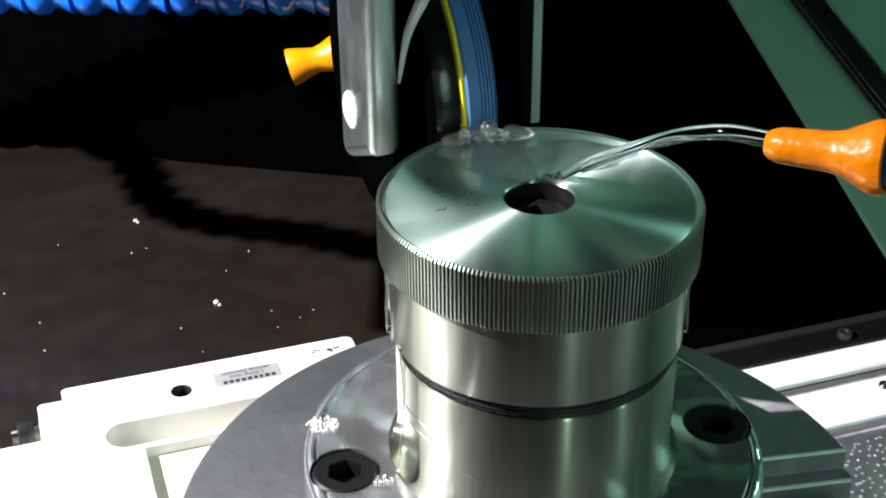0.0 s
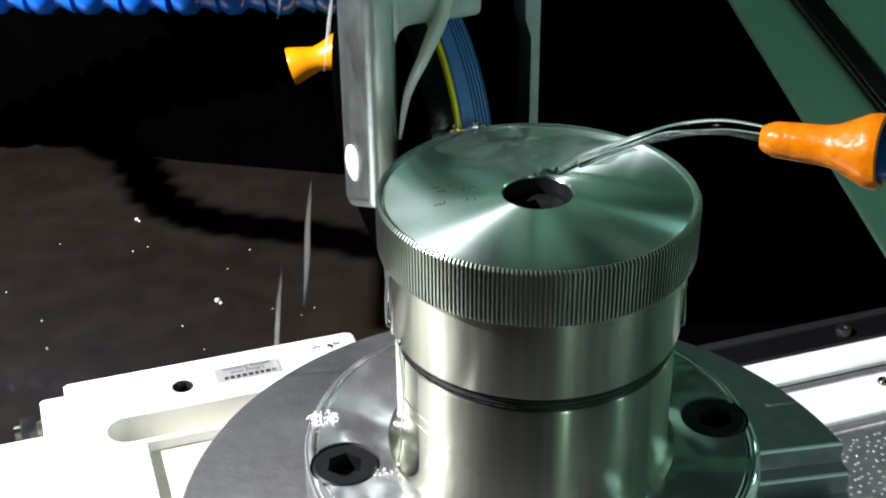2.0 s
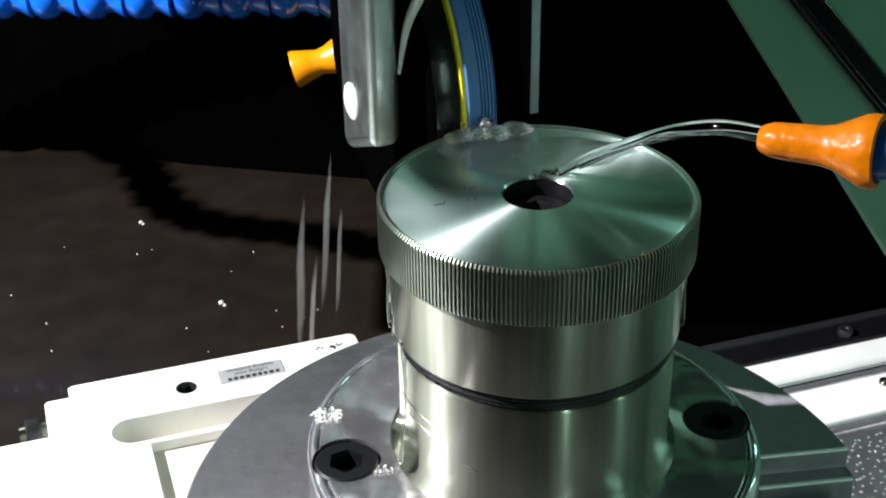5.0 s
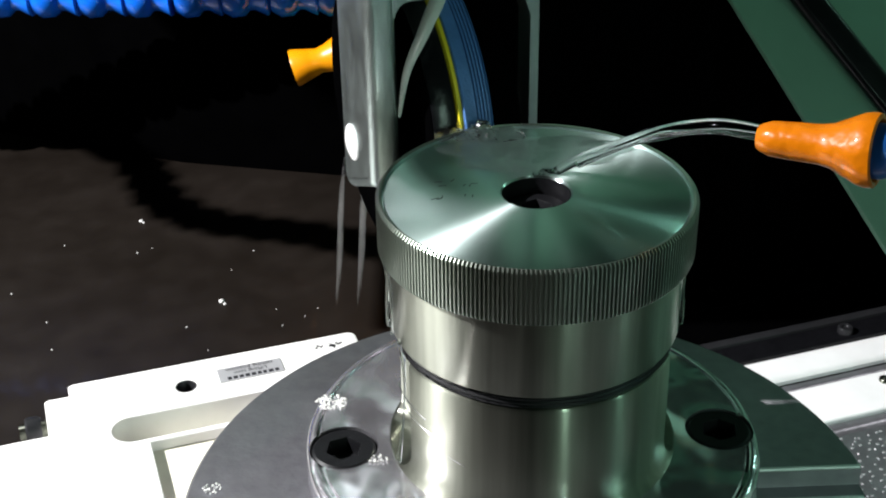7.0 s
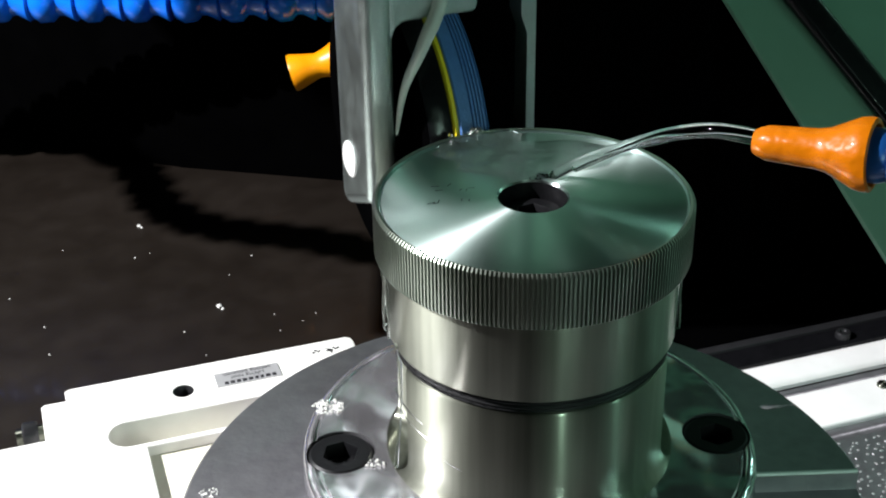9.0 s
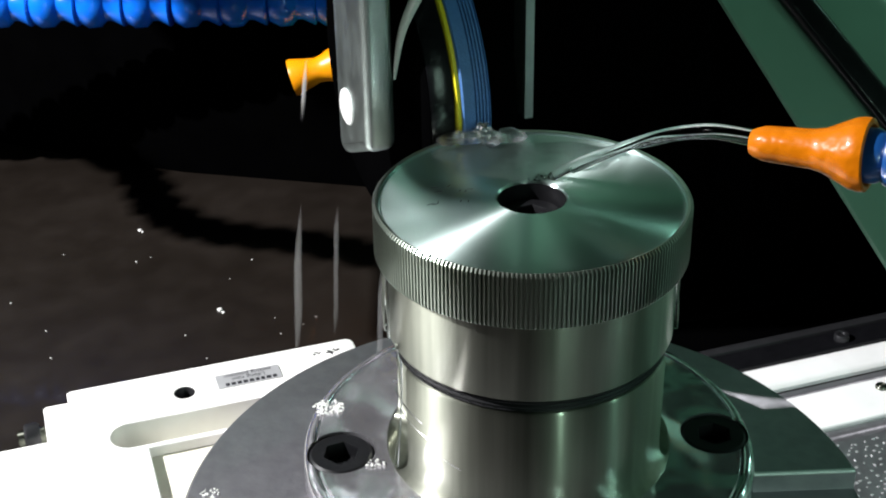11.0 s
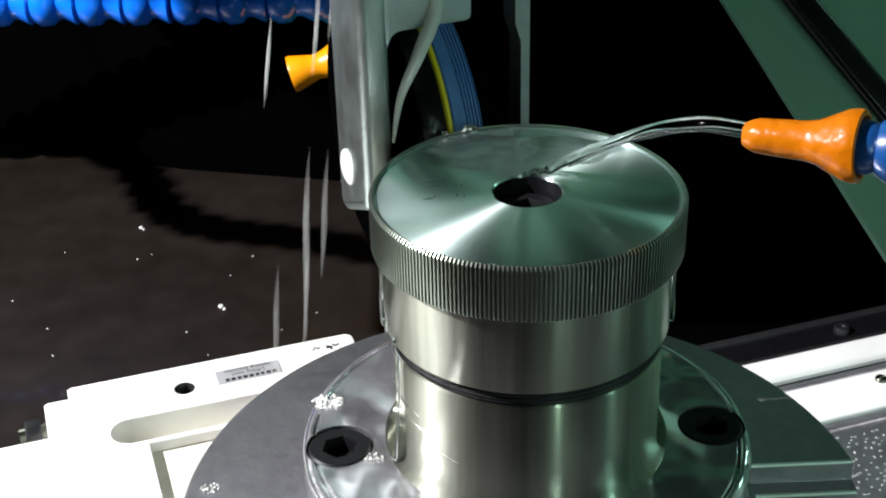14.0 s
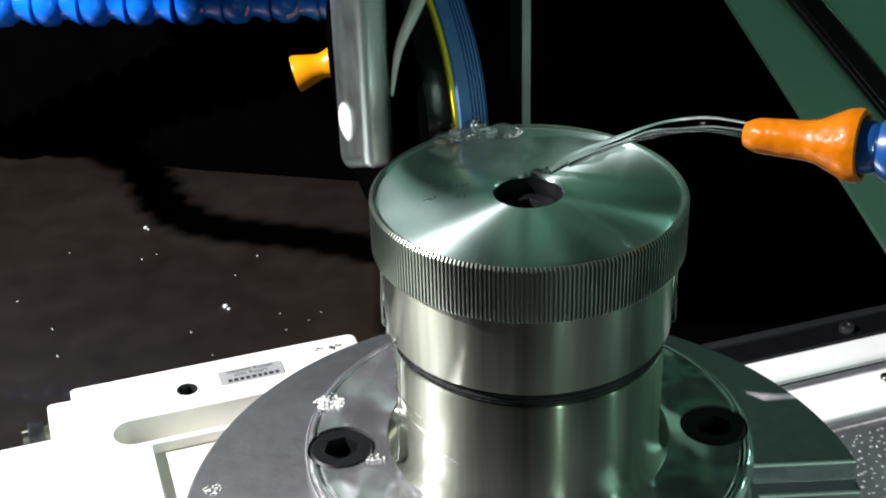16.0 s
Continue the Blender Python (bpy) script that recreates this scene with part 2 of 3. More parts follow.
# ---- setting ----
def build_setting():
    bm = box(-1.3, 1.3, -1.3, 1.3, -0.02, 0.0)
    solid("floor", bm, TRAY, MACHINE, "dark brown wet steel coolant tray floor", "floor", kind="structure")
    # unseen walls: near-black ones hold bounce down, the east one tints metal green
    for name, b in (("wall_north", (-1.3, 1.3, 0.95, 0.98, 0, 1.9)), ("wall_south", (-1.3, 1.3, -1.3, -1.27, 0, 1.9)),
                    ("wall_east", (1.27, 1.3, -1.27, 0.95, 0, 1.9)), ("wall_west", (-1.3, -1.27, -1.27, 0.95, 0, 1.9))):
        solid(name, box(*b), GREEN_PAINT if name == "wall_east" else VOID, MACHINE, "unseen enclosure wall, green to tint the metal's right side" if name == "wall_east" else "unseen enclosure wall, near-black against bounced light", "wall", kind="structure")
    solid("ceiling", box(-1.3, 1.3, -1.3, 0.98, 1.9, 1.93), VOID, MACHINE, "unseen enclosure roof, near-black against bounced light", "ceiling", kind="structure")
    # upright near-black bellows, placed so the space behind the work stays dark
    bel = thing("bellows", MACHINE @ pose(0.05, 0.262, 0), "black folded rubber way bellows", "bellows")
    bm = bmesh.new()
    prof = [(0, 0), (0.0150, 0.012), (0.0298, 0.0), (0.0298, 0.028), (0, 0.028)]
    lo = [bm.verts.new((x, y, 0)) for x, y in prof]
    hi = [bm.verts.new((x, y, 0.30)) for x, y in prof]
    for k in range(5):
        bm.faces.new((lo[k], lo[(k + 1) % 5], hi[(k + 1) % 5], hi[k]))
    bm.faces.new(lo[::-1])
    bm.faces.new(hi)
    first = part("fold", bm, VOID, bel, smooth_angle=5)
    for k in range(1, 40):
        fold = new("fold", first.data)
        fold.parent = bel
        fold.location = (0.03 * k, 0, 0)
    # near-black strip added to keep the floor before the bellows dark
    apron = thing("dark_floor_strip", MACHINE, "near-black strip added to darken the floor before the bellows", "rubber apron")
    part("strip_sheet", box(0.05, 1.25, 0.2184, 0.2500, 0.0, 0.002), VOID, apron)
    part("strip_fold", box(0.05, 1.25, 0.2502, 0.2618, 0.0, 0.004, 0.0015), VOID, apron)


    # near-black sheet that stands in for the shade at the back of the tray
    cur = thing("curtain", Matrix(), "near-black sheet for the shade at the back of the tray", "curtain")
    base = [(-0.60, 0.64), (-0.345, 0.553), (-0.27, 0.522), (-0.19, 0.492), (-0.08, 0.468), (0.0, 0.45)]
    for (xa, ya), (xb, yb) in zip(base, base[1:]):
        ln = math.hypot(xb - xa, yb - ya)
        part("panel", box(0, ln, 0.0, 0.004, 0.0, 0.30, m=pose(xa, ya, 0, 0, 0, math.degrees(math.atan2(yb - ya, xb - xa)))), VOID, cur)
    # gantry block added over the tray, above the view, to shade floor and hose
    bm = prism([(-1.2, 0.75), (-0.427, 0.44), (-0.427, 0.290), (-0.30, 0.285), (0.06, 0.285), (0.06, 0.86), (-1.2, 0.86)], H + 0.125, H + 0.75, 0.004)
    # its green face also tints what the metal mirrors
    solid("gantry", bm, GREEN_PAINT, Matrix(), "unseen sage green block that shades the back of the tray", "machine gantry")
    # unseen blocks: body shades floor by the head, nose shades the door frame
    car = thing("carriage", Matrix(), "unseen grey blocks that shade floor and frame, mirrored by the flange", "machine carriage")
    part("floor_shade_block", box(-0.270, -0.10, 0.205, 0.298, H - 0.012, H + 0.128, 0.004), GREY_REFLECTOR, car)
    part("frame_shade_block", box(-0.130, -0.10, 0.135, 0.2048, H + 0.043, H + 0.128, 0.004), GREY_REFLECTOR, car)


build_setting()


# ---- way covers beside the tray ----
def build_way_covers():
    rail = thing("way_cover", MACHINE, "bright steel telescopic way cover with black wiper strip", "way cover")
    x0, x1 = 0.0, 1.2
    part("wiper_strip", box(x0, x1, 0.1970, 0.2120, 0.0, 0.006, 0.002), RUBBER, rail, "black wiper strip")
    part("edge_strip", box(x0, x1, 0.2122, 0.2182, 0.0, 0.0065, 0.0018), DARK_STEEL, rail)
    part("rolled_edge", box(x0, x1, 0.1782, 0.1968, 0.0, 0.0060, 0.0040, 6), SILVER, rail, "polished rolled steel edge")
    part("groove", box(x0, x1, 0.1708, 0.1780, 0.0, 0.0015, 0.0004), PLATE, rail)
    part("upper_sheet", box(x0, x1, 0.1442, 0.1706, 0.0, 0.004, 0.0012, 3), SILVER, rail)
    part("step_sheet", box(x0, x1, 0.1355, 0.1440, 0.0, 0.0015, 0.0005), PLATE, rail)
    for x in (0.2537, 0.335, 0.42):
        part("screw", lathe([(0, 0.0085), (0.0014, 0.0085), (0.0018, 0.0092), (0.0034, 0.0092), (0.0038, 0.0085), (0.0038, 0.005)], 24, centre=(x, 0.2035)), DARK_STEEL, rail)
    part("screw", lathe([(0, 0.0055), (0.0026, 0.0055), (0.003, 0.005), (0.003, 0.003)], 24, centre=(0.2500, 0.1628)), STEEL, rail)
    mat = part("grip_sheet", box(x0, x1, -0.9, 0.1353, 0.0, 0.002, 0.0005), PLATE, rail, "dark studded grip sheet")
    rnd = random.Random(8)
    bm = bmesh.new()
    for i in range(34):
        for j in range(26):
            x, y = 0.14 + i * 0.0042 + (j % 2) * 0.0021, 0.132 - j * 0.0038
            bmesh.ops.create_icosphere(bm, subdivisions=1, radius=1, matrix=Matrix.Translation((x + rnd.uniform(-0.0018, 0.0018), y + rnd.uniform(-0.0016, 0.0016), 0.002)) @ Matrix.Diagonal((rnd.uniform(0.0005, 0.0011), rnd.uniform(0.0005, 0.0010), rnd.uniform(0.0003, 0.0007), 1)))
    part("studs", bm, LABEL, mat, "wet raised studs")["kind"] = "stuff"


build_way_covers()


# ---- cream plate with slot ----
def build_plate():
    top = H - 0.1055
    th = thing("tool_setting_plate", MACHINE @ pose(0, 0, top), "cream slotted machined plate with a label", "plate")
    outline = [(-0.0225, -0.025), (-0.0222, 0.1085), (-0.0228, 0.1102), (-0.0245, 0.1112), (-0.1192, 0.1114), (-0.1206, 0.1104), (-0.1206, 0.1050), (-0.1276, 0.1050), (-0.1286, 0.1040), (-0.1286, 0.0854), (-0.24, 0.0854), (-0.24, -0.025)]
    slot = [(-0.032, 0.0736), (-0.032, 0.0866)] + [(-0.1030 - 0.0065 * math.sin(radians(a)), 0.0801 + 0.0065 * math.cos(radians(a))) for a in range(0, 181, 15)]
    pocket = [(-0.032, 0.0715), (-0.0985, 0.0715), (-0.0985, -0.015), (-0.032, -0.015)]
    hole = circle(-0.0832, 0.0977, 0.0034, 28)
    part("plate_body", prism(outline, -0.020, 0.0, 0.0006, 2, (slot, pocket, hole)), CREAM, th)
    part("pocket_floor", box(-0.0995, -0.0315, -0.016, 0.0721, -0.0198, -0.0040), POCKET, th, "cream recessed cast floor")
    part("slot_floor", box(-0.112, -0.0315, 0.0726, 0.0878, -0.0198, -0.0120), POCKET, th, "cream slot floor")
    part("bore_liner", lathe([(0.0034, -0.0002), (0.0031, -0.0006), (0.0031, -0.012), (0, -0.012)], 28, centre=(-0.0832, 0.0977)), DARK_STEEL, th, "dark threaded hole")
    lab = part("label_plate", box(-0.0722, -0.0505, 0.0951, 0.1029, 0.0, 0.0004), LABEL, th, "silver printed label")
    for words, y in (("Lifting tool", 0.09905), ("setting position", 0.1013)):
        text = bpy.data.curves.new("text", "FONT")
        text.body, text.size, text.align_x, text.align_y = words, 0.0026, "CENTER", "CENTER"
        ob = new("text_source", text)
        me = bpy.data.meshes.new_from_object(ob.evaluated_get(bpy.context.evaluated_depsgraph_get()))
        bpy.data.objects.remove(ob)
        bm = bmesh.new()
        bm.from_mesh(me)
        bm.transform(pose(-0.0613, y, 0.00048, 0, 0, 180))
        part("text_line", bm, INK, lab)
    rnd, bm, x = random.Random(3), bmesh.new(), -0.0695
    while x < -0.0530:
        w = rnd.uniform(0.0012, 0.0017)
        box(x, x + w, 0.0957, 0.0973, 0.0004, 0.00048, bm=bm)
        x += w + 0.0006
    part("text_line", bm, INK, lab)
    rnd = random.Random(6)
    bm = bmesh.new()
    for k in range(14):
        bmesh.ops.create_icosphere(bm, subdivisions=1, radius=1, matrix=pose(-0.0335 + rnd.uniform(-0.006, 0.006), 0.1050 + rnd.uniform(-0.0016, 0.0014), 0, 0, 0, rnd.uniform(0, 180)) @ Matrix.Diagonal((rnd.uniform(0.0004, 0.0020), rnd.uniform(0.0003, 0.0007), 0.00015, 1)))
    part("oil_stain", bm, DARK_STEEL, th, "dark oily smear")["kind"] = "stuff"
    # stud at the plate's stepped corner
    st = thing("stop_screw", MACHINE @ pose(-0.1335, 0.0965, top - 0.006), "dark steel stop screw beside the plate", "screw")
    part("screw_head", along([(0, 0), (0, 0.0040), (0.0006, 0.0046), (0.0040, 0.0046), (0.005, 0.004)], (-0.002, 0, 0.001), (0.0049, 0, 0.001), 24), DARK_STEEL, st)
    part("screw_stem", along([(0, 0), (0, 0.0028), (0.012, 0.0028)], (-0.004, 0, 0.001), (0.008, 0, 0.001), 20), STEEL, st)
    # machine block under the plate
    solid("support_block", box(-0.22, -0.026, -0.02, 0.08, 0.0, top - 0.0204), POCKET, MACHINE, "cream cast machine block under the plate", "machine block")


build_plate()


# ---- rotary spindle with fixture and ring gear ----
def hex_socket_bolt(name, parent, x, y, z, r, label="black socket head bolt", depth=0.006):
    """A cap screw, seen from above: chamfered head, six-sided socket."""
    bm = bmesh.new()
    n = 48
    ang = [2 * math.pi * k / n for k in range(n)]

    def hexr(a):
        s = (a + math.pi / 6) % (math.pi / 3) - math.pi / 6
        return 0.48 * r / math.cos(s)
    rows = [[(r * math.cos(a), r * math.sin(a), -depth) for a in ang], [(r * math.cos(a), r * math.sin(a), -0.0006) for a in ang],
            [((r - 0.0007) * math.cos(a), (r - 0.0007) * math.sin(a), 0) for a in ang], [(hexr(a) * 1.04 * math.cos(a), hexr(a) * 1.04 * math.sin(a), 0) for a in ang],
            [(hexr(a) * math.cos(a), hexr(a) * math.sin(a), -0.0004) for a in ang], [(hexr(a) * math.cos(a), hexr(a) * math.sin(a), -depth * 0.8) for a in ang]]
    rings = [[bm.verts.new((x + p[0], y + p[1], z + p[2])) for p in row] for row in rows]
    for a, b in zip(rings, rings[1:]):
        for k in range(n):
            bm.faces.new((a[k], a[(k + 1) % n], b[(k + 1) % n], b[k]))
    bm.faces.new(rings[-1])
    return part(name, bm, BLACK, parent, label, 30)


def cut(bm, cutters):
    """The solid bm without the cutters, baked to a plain mesh."""
    a = new("cut_base", mesh_of(bm))
    tools = []
    for c in cutters:
        t = new("cut_tool", mesh_of(c))
        tools.append(t)
        mod = a.modifiers.new("cut", "BOOLEAN")
        mod.operation, mod.object, mod.solver = "DIFFERENCE", t, "EXACT"
    me = bpy.data.meshes.new_from_object(a.evaluated_get(bpy.context.evaluated_depsgraph_get()))
    out = bmesh.new()
    out.from_mesh(me)
    for o in (a, *tools):
        bpy.data.objects.remove(o)
    return out


def build_spindle():
    sp = thing("rotary_spindle", pose(0, 0, H), "steel rotary spindle carrying a flanged arbor and ring gear", "machine spindle")
    # face plate with radial slot, straight below the arbor
    plate = lathe([(0, -0.0995), (0.0985, -0.0995), (0.0993, -0.1003), (0.0993, -0.1250), (0, -0.1250)], 180)
    slot_in = box(0.066, 0.13, -0.0200, 0.0094, -0.1065, -0.09, m=pose(0, 0, 0, 0, 0, 9.0))
    slot_deep = box(0.066, 0.13, -0.0240, 0.0038, -0.1140, -0.09, m=pose(0, 0, 0, 0, 0, 9.0))
    part("face_plate", cut(plate, (slot_in, slot_deep)), PLATE, sp, "grey worn steel face plate with a stepped slot", 30)
    # pale strips along the slot put the chamfer's glint into the colour
    for y, z, x1 in ((0.0094, -0.0995, 0.0983), (0.0038, -0.1065, 0.0986)):
        part("slot_edge", tube([Vector((0.0662, y, z - 0.0002)), Vector((x1, y, z - 0.0002))], 0.0007, 8), EDGE_GLINT, sp, "bright strip for the glint on the slot edge").matrix_basis = pose(0, 0, 0, 0, 0, 9.0)
    part("spindle_nose", lathe([(0, -0.1251), (0.06, -0.1251), (0.06, -0.2299), (0, -0.2299)], 64), DARK_STEEL, sp)
    # arbor: flange, fillet, column
    bolts = [(0.052 * math.cos(radians(a)), 0.052 * math.sin(radians(a))) for a in (-166.0, 6.5)]
    cutters = lambda: [lathe([(0, -0.030), (0.0216, -0.030), (0.0216, -0.0698)] + arc(0.0170, -0.0698, 0.0046, 0, -90, 6)[1:] + [(0, -0.0744)], 72, centre=b) for b in bolts]
    column = cut(lathe([(0, -0.0411), (0.0358, -0.0411), (0.0364, -0.0413), (0.0368, -0.0420), (0.0368, -0.0680), (0.0371, -0.0712), (0.0379, -0.0735), (0.0392, -0.0748)] + [(0.0392, -0.0760), (0, -0.0760)], 200), cutters())
    part("arbor_column", column, STEEL, sp, "ground steel arbor column", 35)
    prof = [(0, -0.0750), (0.0582, -0.0750), (0.0585, -0.0753), (0.0585, -0.0757), (0.0594, -0.0757), (0.0595, -0.0751), (0.0598, -0.0750)]
    prof += arc(0.0598, -0.0775, 0.0025, 90, 0, 6)[1:] + [(0.0625, -0.0990), (0, -0.0990)]
    wells = [lathe([(0, -0.070), (0.0094, -0.070), (0.0094, -0.0850), (0, -0.0850)], 48, centre=b) for b in bolts]
    body = cut(lathe(prof, 160), cutters() + wells)
    arbor = part("arbor_flange", body, WET, sp, "wet polished steel arbor flange", 35)
    for b in bolts:
        hex_socket_bolt("bolt", arbor, b[0], b[1], -0.0752, 0.0088)
    part("gasket", lathe([(0.0340, -0.0372), (0.0358, -0.0374), (0.0364, -0.0382), (0.0361, -0.0388), (0.0365, -0.0394), (0.0361, -0.0400), (0.0364, -0.0405), (0.0360, -0.0409), (0.034, -0.0410)], 120), BLACK, sp, "black wet ribbed gasket")
    rnd = random.Random(17)
    pts = []
    for k in range(110):
        a = radians(rnd.triangular(203, 275, 206))
        pts.append((0.0362 * math.cos(a), 0.0362 * math.sin(a), -0.0393 + rnd.uniform(-0.0014, 0.0014), rnd.uniform(0.00014, 0.00045), rnd.uniform(0.0001, 0.0004)))
    part("gasket_drops", blob(pts, sub=1), FROTH, sp, "fine drops on the gasket")["kind"] = "stuff"
    part("spacer", lathe([(0, -0.0152), (0.0370, -0.0152), (0.0376, -0.0158), (0.0376, -0.0363), (0.0373, -0.0369), (0.0368, -0.0373), (0.034, -0.0373), (0.034, -0.0430)], 160), STEEL, sp, "ground steel spacer drum")
    # ring gear with fine straight teeth
    teeth, bm = 232, bmesh.new()
    pat = ((0.0, 1), (0.30, 1), (0.45, 0), (0.85, 0))
    levels = [(0.0001, 0.0008, 0.0), (-0.0008, 0.0, 1.0), (-0.0138, 0.0, 1.0), (-0.0146, 0.0003, 0.8), (-0.0149, 0.0009, 0.0)]
    rings = []
    for z, inset, deep in levels:
        rings.append([])
        for k in range(teeth):
            for f, tip in pat:
                a = 2 * math.pi * (k + f) / teeth
                r = 0.0403 - inset - (0 if tip else 0.00105 * deep)
                rings[-1].append(bm.verts.new((r * math.cos(a), r * math.sin(a), z)))
    n = teeth * len(pat)
    for a, b in zip(rings, rings[1:]):
        for k in range(n):
            bm.faces.new((a[k], b[k], b[(k + 1) % n], a[(k + 1) % n]))
    inner = [bm.verts.new((0.0389 * math.cos(2 * math.pi * k / n), 0.0389 * math.sin(2 * math.pi * k / n), -0.0001)) for k in range(n)]
    low = [bm.verts.new((0.0372 * math.cos(2 * math.pi * k / n), 0.0372 * math.sin(2 * math.pi * k / n), -0.0155)) for k in range(n)]
    for k in range(n):
        bm.faces.new((inner[k], rings[0][k], rings[0][(k + 1) % n], inner[(k + 1) % n]))
        bm.faces.new((rings[-1][k], low[k], low[(k + 1) % n], rings[-1][(k + 1) % n]))
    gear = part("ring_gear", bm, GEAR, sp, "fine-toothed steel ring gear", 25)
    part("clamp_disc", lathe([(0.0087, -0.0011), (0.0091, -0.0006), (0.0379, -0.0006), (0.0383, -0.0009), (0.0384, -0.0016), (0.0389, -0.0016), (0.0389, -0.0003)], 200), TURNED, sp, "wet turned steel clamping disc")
    bm = bmesh.new()
    for a0, a1, z, w in ((200, 226, -0.0525, 0.00016), (207, 232, -0.0562, 0.00012), (238, 246, -0.0610, 0.00010)):
        pts = [Vector((0.0368 * math.cos(radians(a0 + (a1 - a0) * k / 8)), 0.0368 * math.sin(radians(a0 + (a1 - a0) * k / 8)), z - 0.0010 * k / 8)) for k in range(9)]
        tube(pts, w, 6, bm=bm)
    part("scratch_mark", bm, POLISH, sp, "bright scratches round the column")
    hex_socket_bolt("clamp_bolt", sp, 0, 0, -0.0050, 0.0080, depth=0.009)
    # black wall: the shade down the counterbore is put into the colour
    part("bore_wall", lathe([(0.0085, -0.0012), (0.0084, -0.013), (0, -0.013)], 64), BLACK, sp, "counterbore, black for the shade inside")
    rnd = random.Random(4)
    bm = bmesh.new()
    for k in range(11):
        a, r, w = radians(rnd.uniform(168, 200) - 2), rnd.uniform(0.016, 0.026), rnd.uniform(0.0004, 0.0012)
        box(-w, w, -0.00012, 0.00012, -0.0006, -0.00054, bm=bm, m=pose(r * math.cos(a), r * math.sin(a), 0, 0, 0, math.degrees(a) + rnd.choice((90, 20, 75))))
    part("scratch_mark", bm, INK, sp, "dark scratches")
    return sp


spindle = build_spindle()


# ---- reciprocating grinding head; its space: x along the wheel's axle, y away from the work, z from the wheel's centre ----
HEAD_TURN = 21.7
WHEEL_R = 0.047
CONTACT = (-0.0163, 0.0372)


def build_head():
    hd = thing("grinding_head", head_pose(0.0), "grinding head with forked aluminium arm and blue wheel", "grinding head")
    d0 = -WHEEL_R + 0.010       # front of the fork
    # left arm: rounded bar, with side boss
    lo = -0.0062
    la = lo - 0.0012
    xa, xb = -0.0249, -0.0158
    bm = bmesh.new()
    prof = [(d0, 0.30), (d0, la + 0.003)] + [(d0 + 0.003 - 0.003 * math.cos(a), la + 0.003 - 0.003 * math.sin(a)) for a in (0.4, 0.8, 1.2, 1.57)]
    prof += [(d0 + 0.026 - 0.0045 + 0.0045 * math.sin(a), la - 0.0085 + 0.0045 - 0.0045 * math.cos(a)) for a in (0, 0.2, 0.4, 0.6, 0.8, 1.0, 1.2, 1.4, 1.57)] + [(d0 + 0.026, 0.30)]
    a = [bm.verts.new((xa, y, z)) for y, z in prof]
    b = [bm.verts.new((xb, y, z)) for y, z in prof]
    for k in range(len(prof)):
        bm.faces.new((a[k], a[(k + 1) % len(prof)], b[(k + 1) % len(prof)], b[k]))
    ends = [bm.faces.new(a), bm.faces.new(b[::-1])]
    bmesh.ops.recalc_face_normals(bm, faces=bm.faces)
    bmesh.ops.bevel(bm, geom=list({e for f in ends for e in f.edges}), offset=0.0030, segments=5, profile=0.5, affect="EDGES")
    part("arm", bm, ALU, hd, "brushed aluminium fork arm")
    # white puts the key lamp's glint on the side boss into its colour
    part("side_boss", along([(0, 0), (0.0, 0.0038), (0.0006, 0.0052), (0.0016, 0.0056)], (xa - 0.0010, d0 + 0.0160, la + 0.0088), (xb, d0 + 0.0160, la + 0.0088), 32), GLINT_WHITE, hd, "side boss, white for its glint")
    zb, f = lo + 0.0522, 0.0040
    bm = prism([(-0.0172, 0.30), (-0.0172, zb - f)] + [(-0.0158 + f - f * math.cos(a), zb - f + f * math.sin(a)) for a in (0.0, 0.4, 0.8, 1.2, 1.57)] + [(0.0070, zb), (0.0084, zb + 0.0006), (0.0088, zb + 0.002), (0.0088, 0.30)], -0.0095, 0.0095, 0.001)
    bm.transform(Matrix(((1, 0, 0, 0), (0, 0, -1, d0 + 0.0103), (0, 1, 0, 0), (0, 0, 0, 1))))
    part("crossbar", bm, ALU, hd, "aluminium bridge of the fork")
    bm = prism([(0.0238, lo + 0.001), (0.0264, lo + 0.001), (0.0264, 0.30), (0.0219, 0.30), (0.0219, lo + 0.0490), (0.0238, lo + 0.0435)], -0.004, 0.004)
    bm.transform(Matrix(((1, 0, 0, 0), (0, 0, 1, d0 + 0.005), (0, 1, 0, 0), (0, 0, 0, 1))))
    part("arm", bm, ALU, hd, "thin aluminium fork arm")
    # wheel: its axis lies along x
    def turned(profile, seg=160):
        b = lathe(profile, seg)
        b.transform(Matrix.Translation((0.0034, 0, 0)) @ Matrix.Rotation(radians(90), 4, "Y"))
        return b
    R = WHEEL_R
    prof = [(0.02, -0.0034), (R - 0.0005, -0.0034), (R, -0.0030), (R, -0.0003)]
    for k in range(5):
        z = -0.0002 + k * 0.0010
        prof += [(R, z), (R, z + 0.0005), (R - 0.0006, z + 0.0007), (R - 0.0006, z + 0.0009)]
    prof += [(R, 0.0048), (R - 0.0006, 0.0052), (0.02, 0.0052)]
    wheel = part("grinding_wheel", turned(prof, 220), WHEEL, hd, "blue ribbed grinding wheel", 25)
    part("blotter", turned([(0.02, -0.0047), (R - 0.0012, -0.0047), (R - 0.0008, -0.0045), (R - 0.0008, -0.0035)], 160), YELLOW, wheel, "yellow wheel blotter")
    # black flange; the near-black also carries the shade on its face
    part("flange", turned([(0, -0.0138), (R - 0.0036, -0.0134), (R - 0.0021, -0.0122), (R - 0.0021, -0.0049), (0, -0.0048)], 96), VOID, hd, "matte black wheel flange")
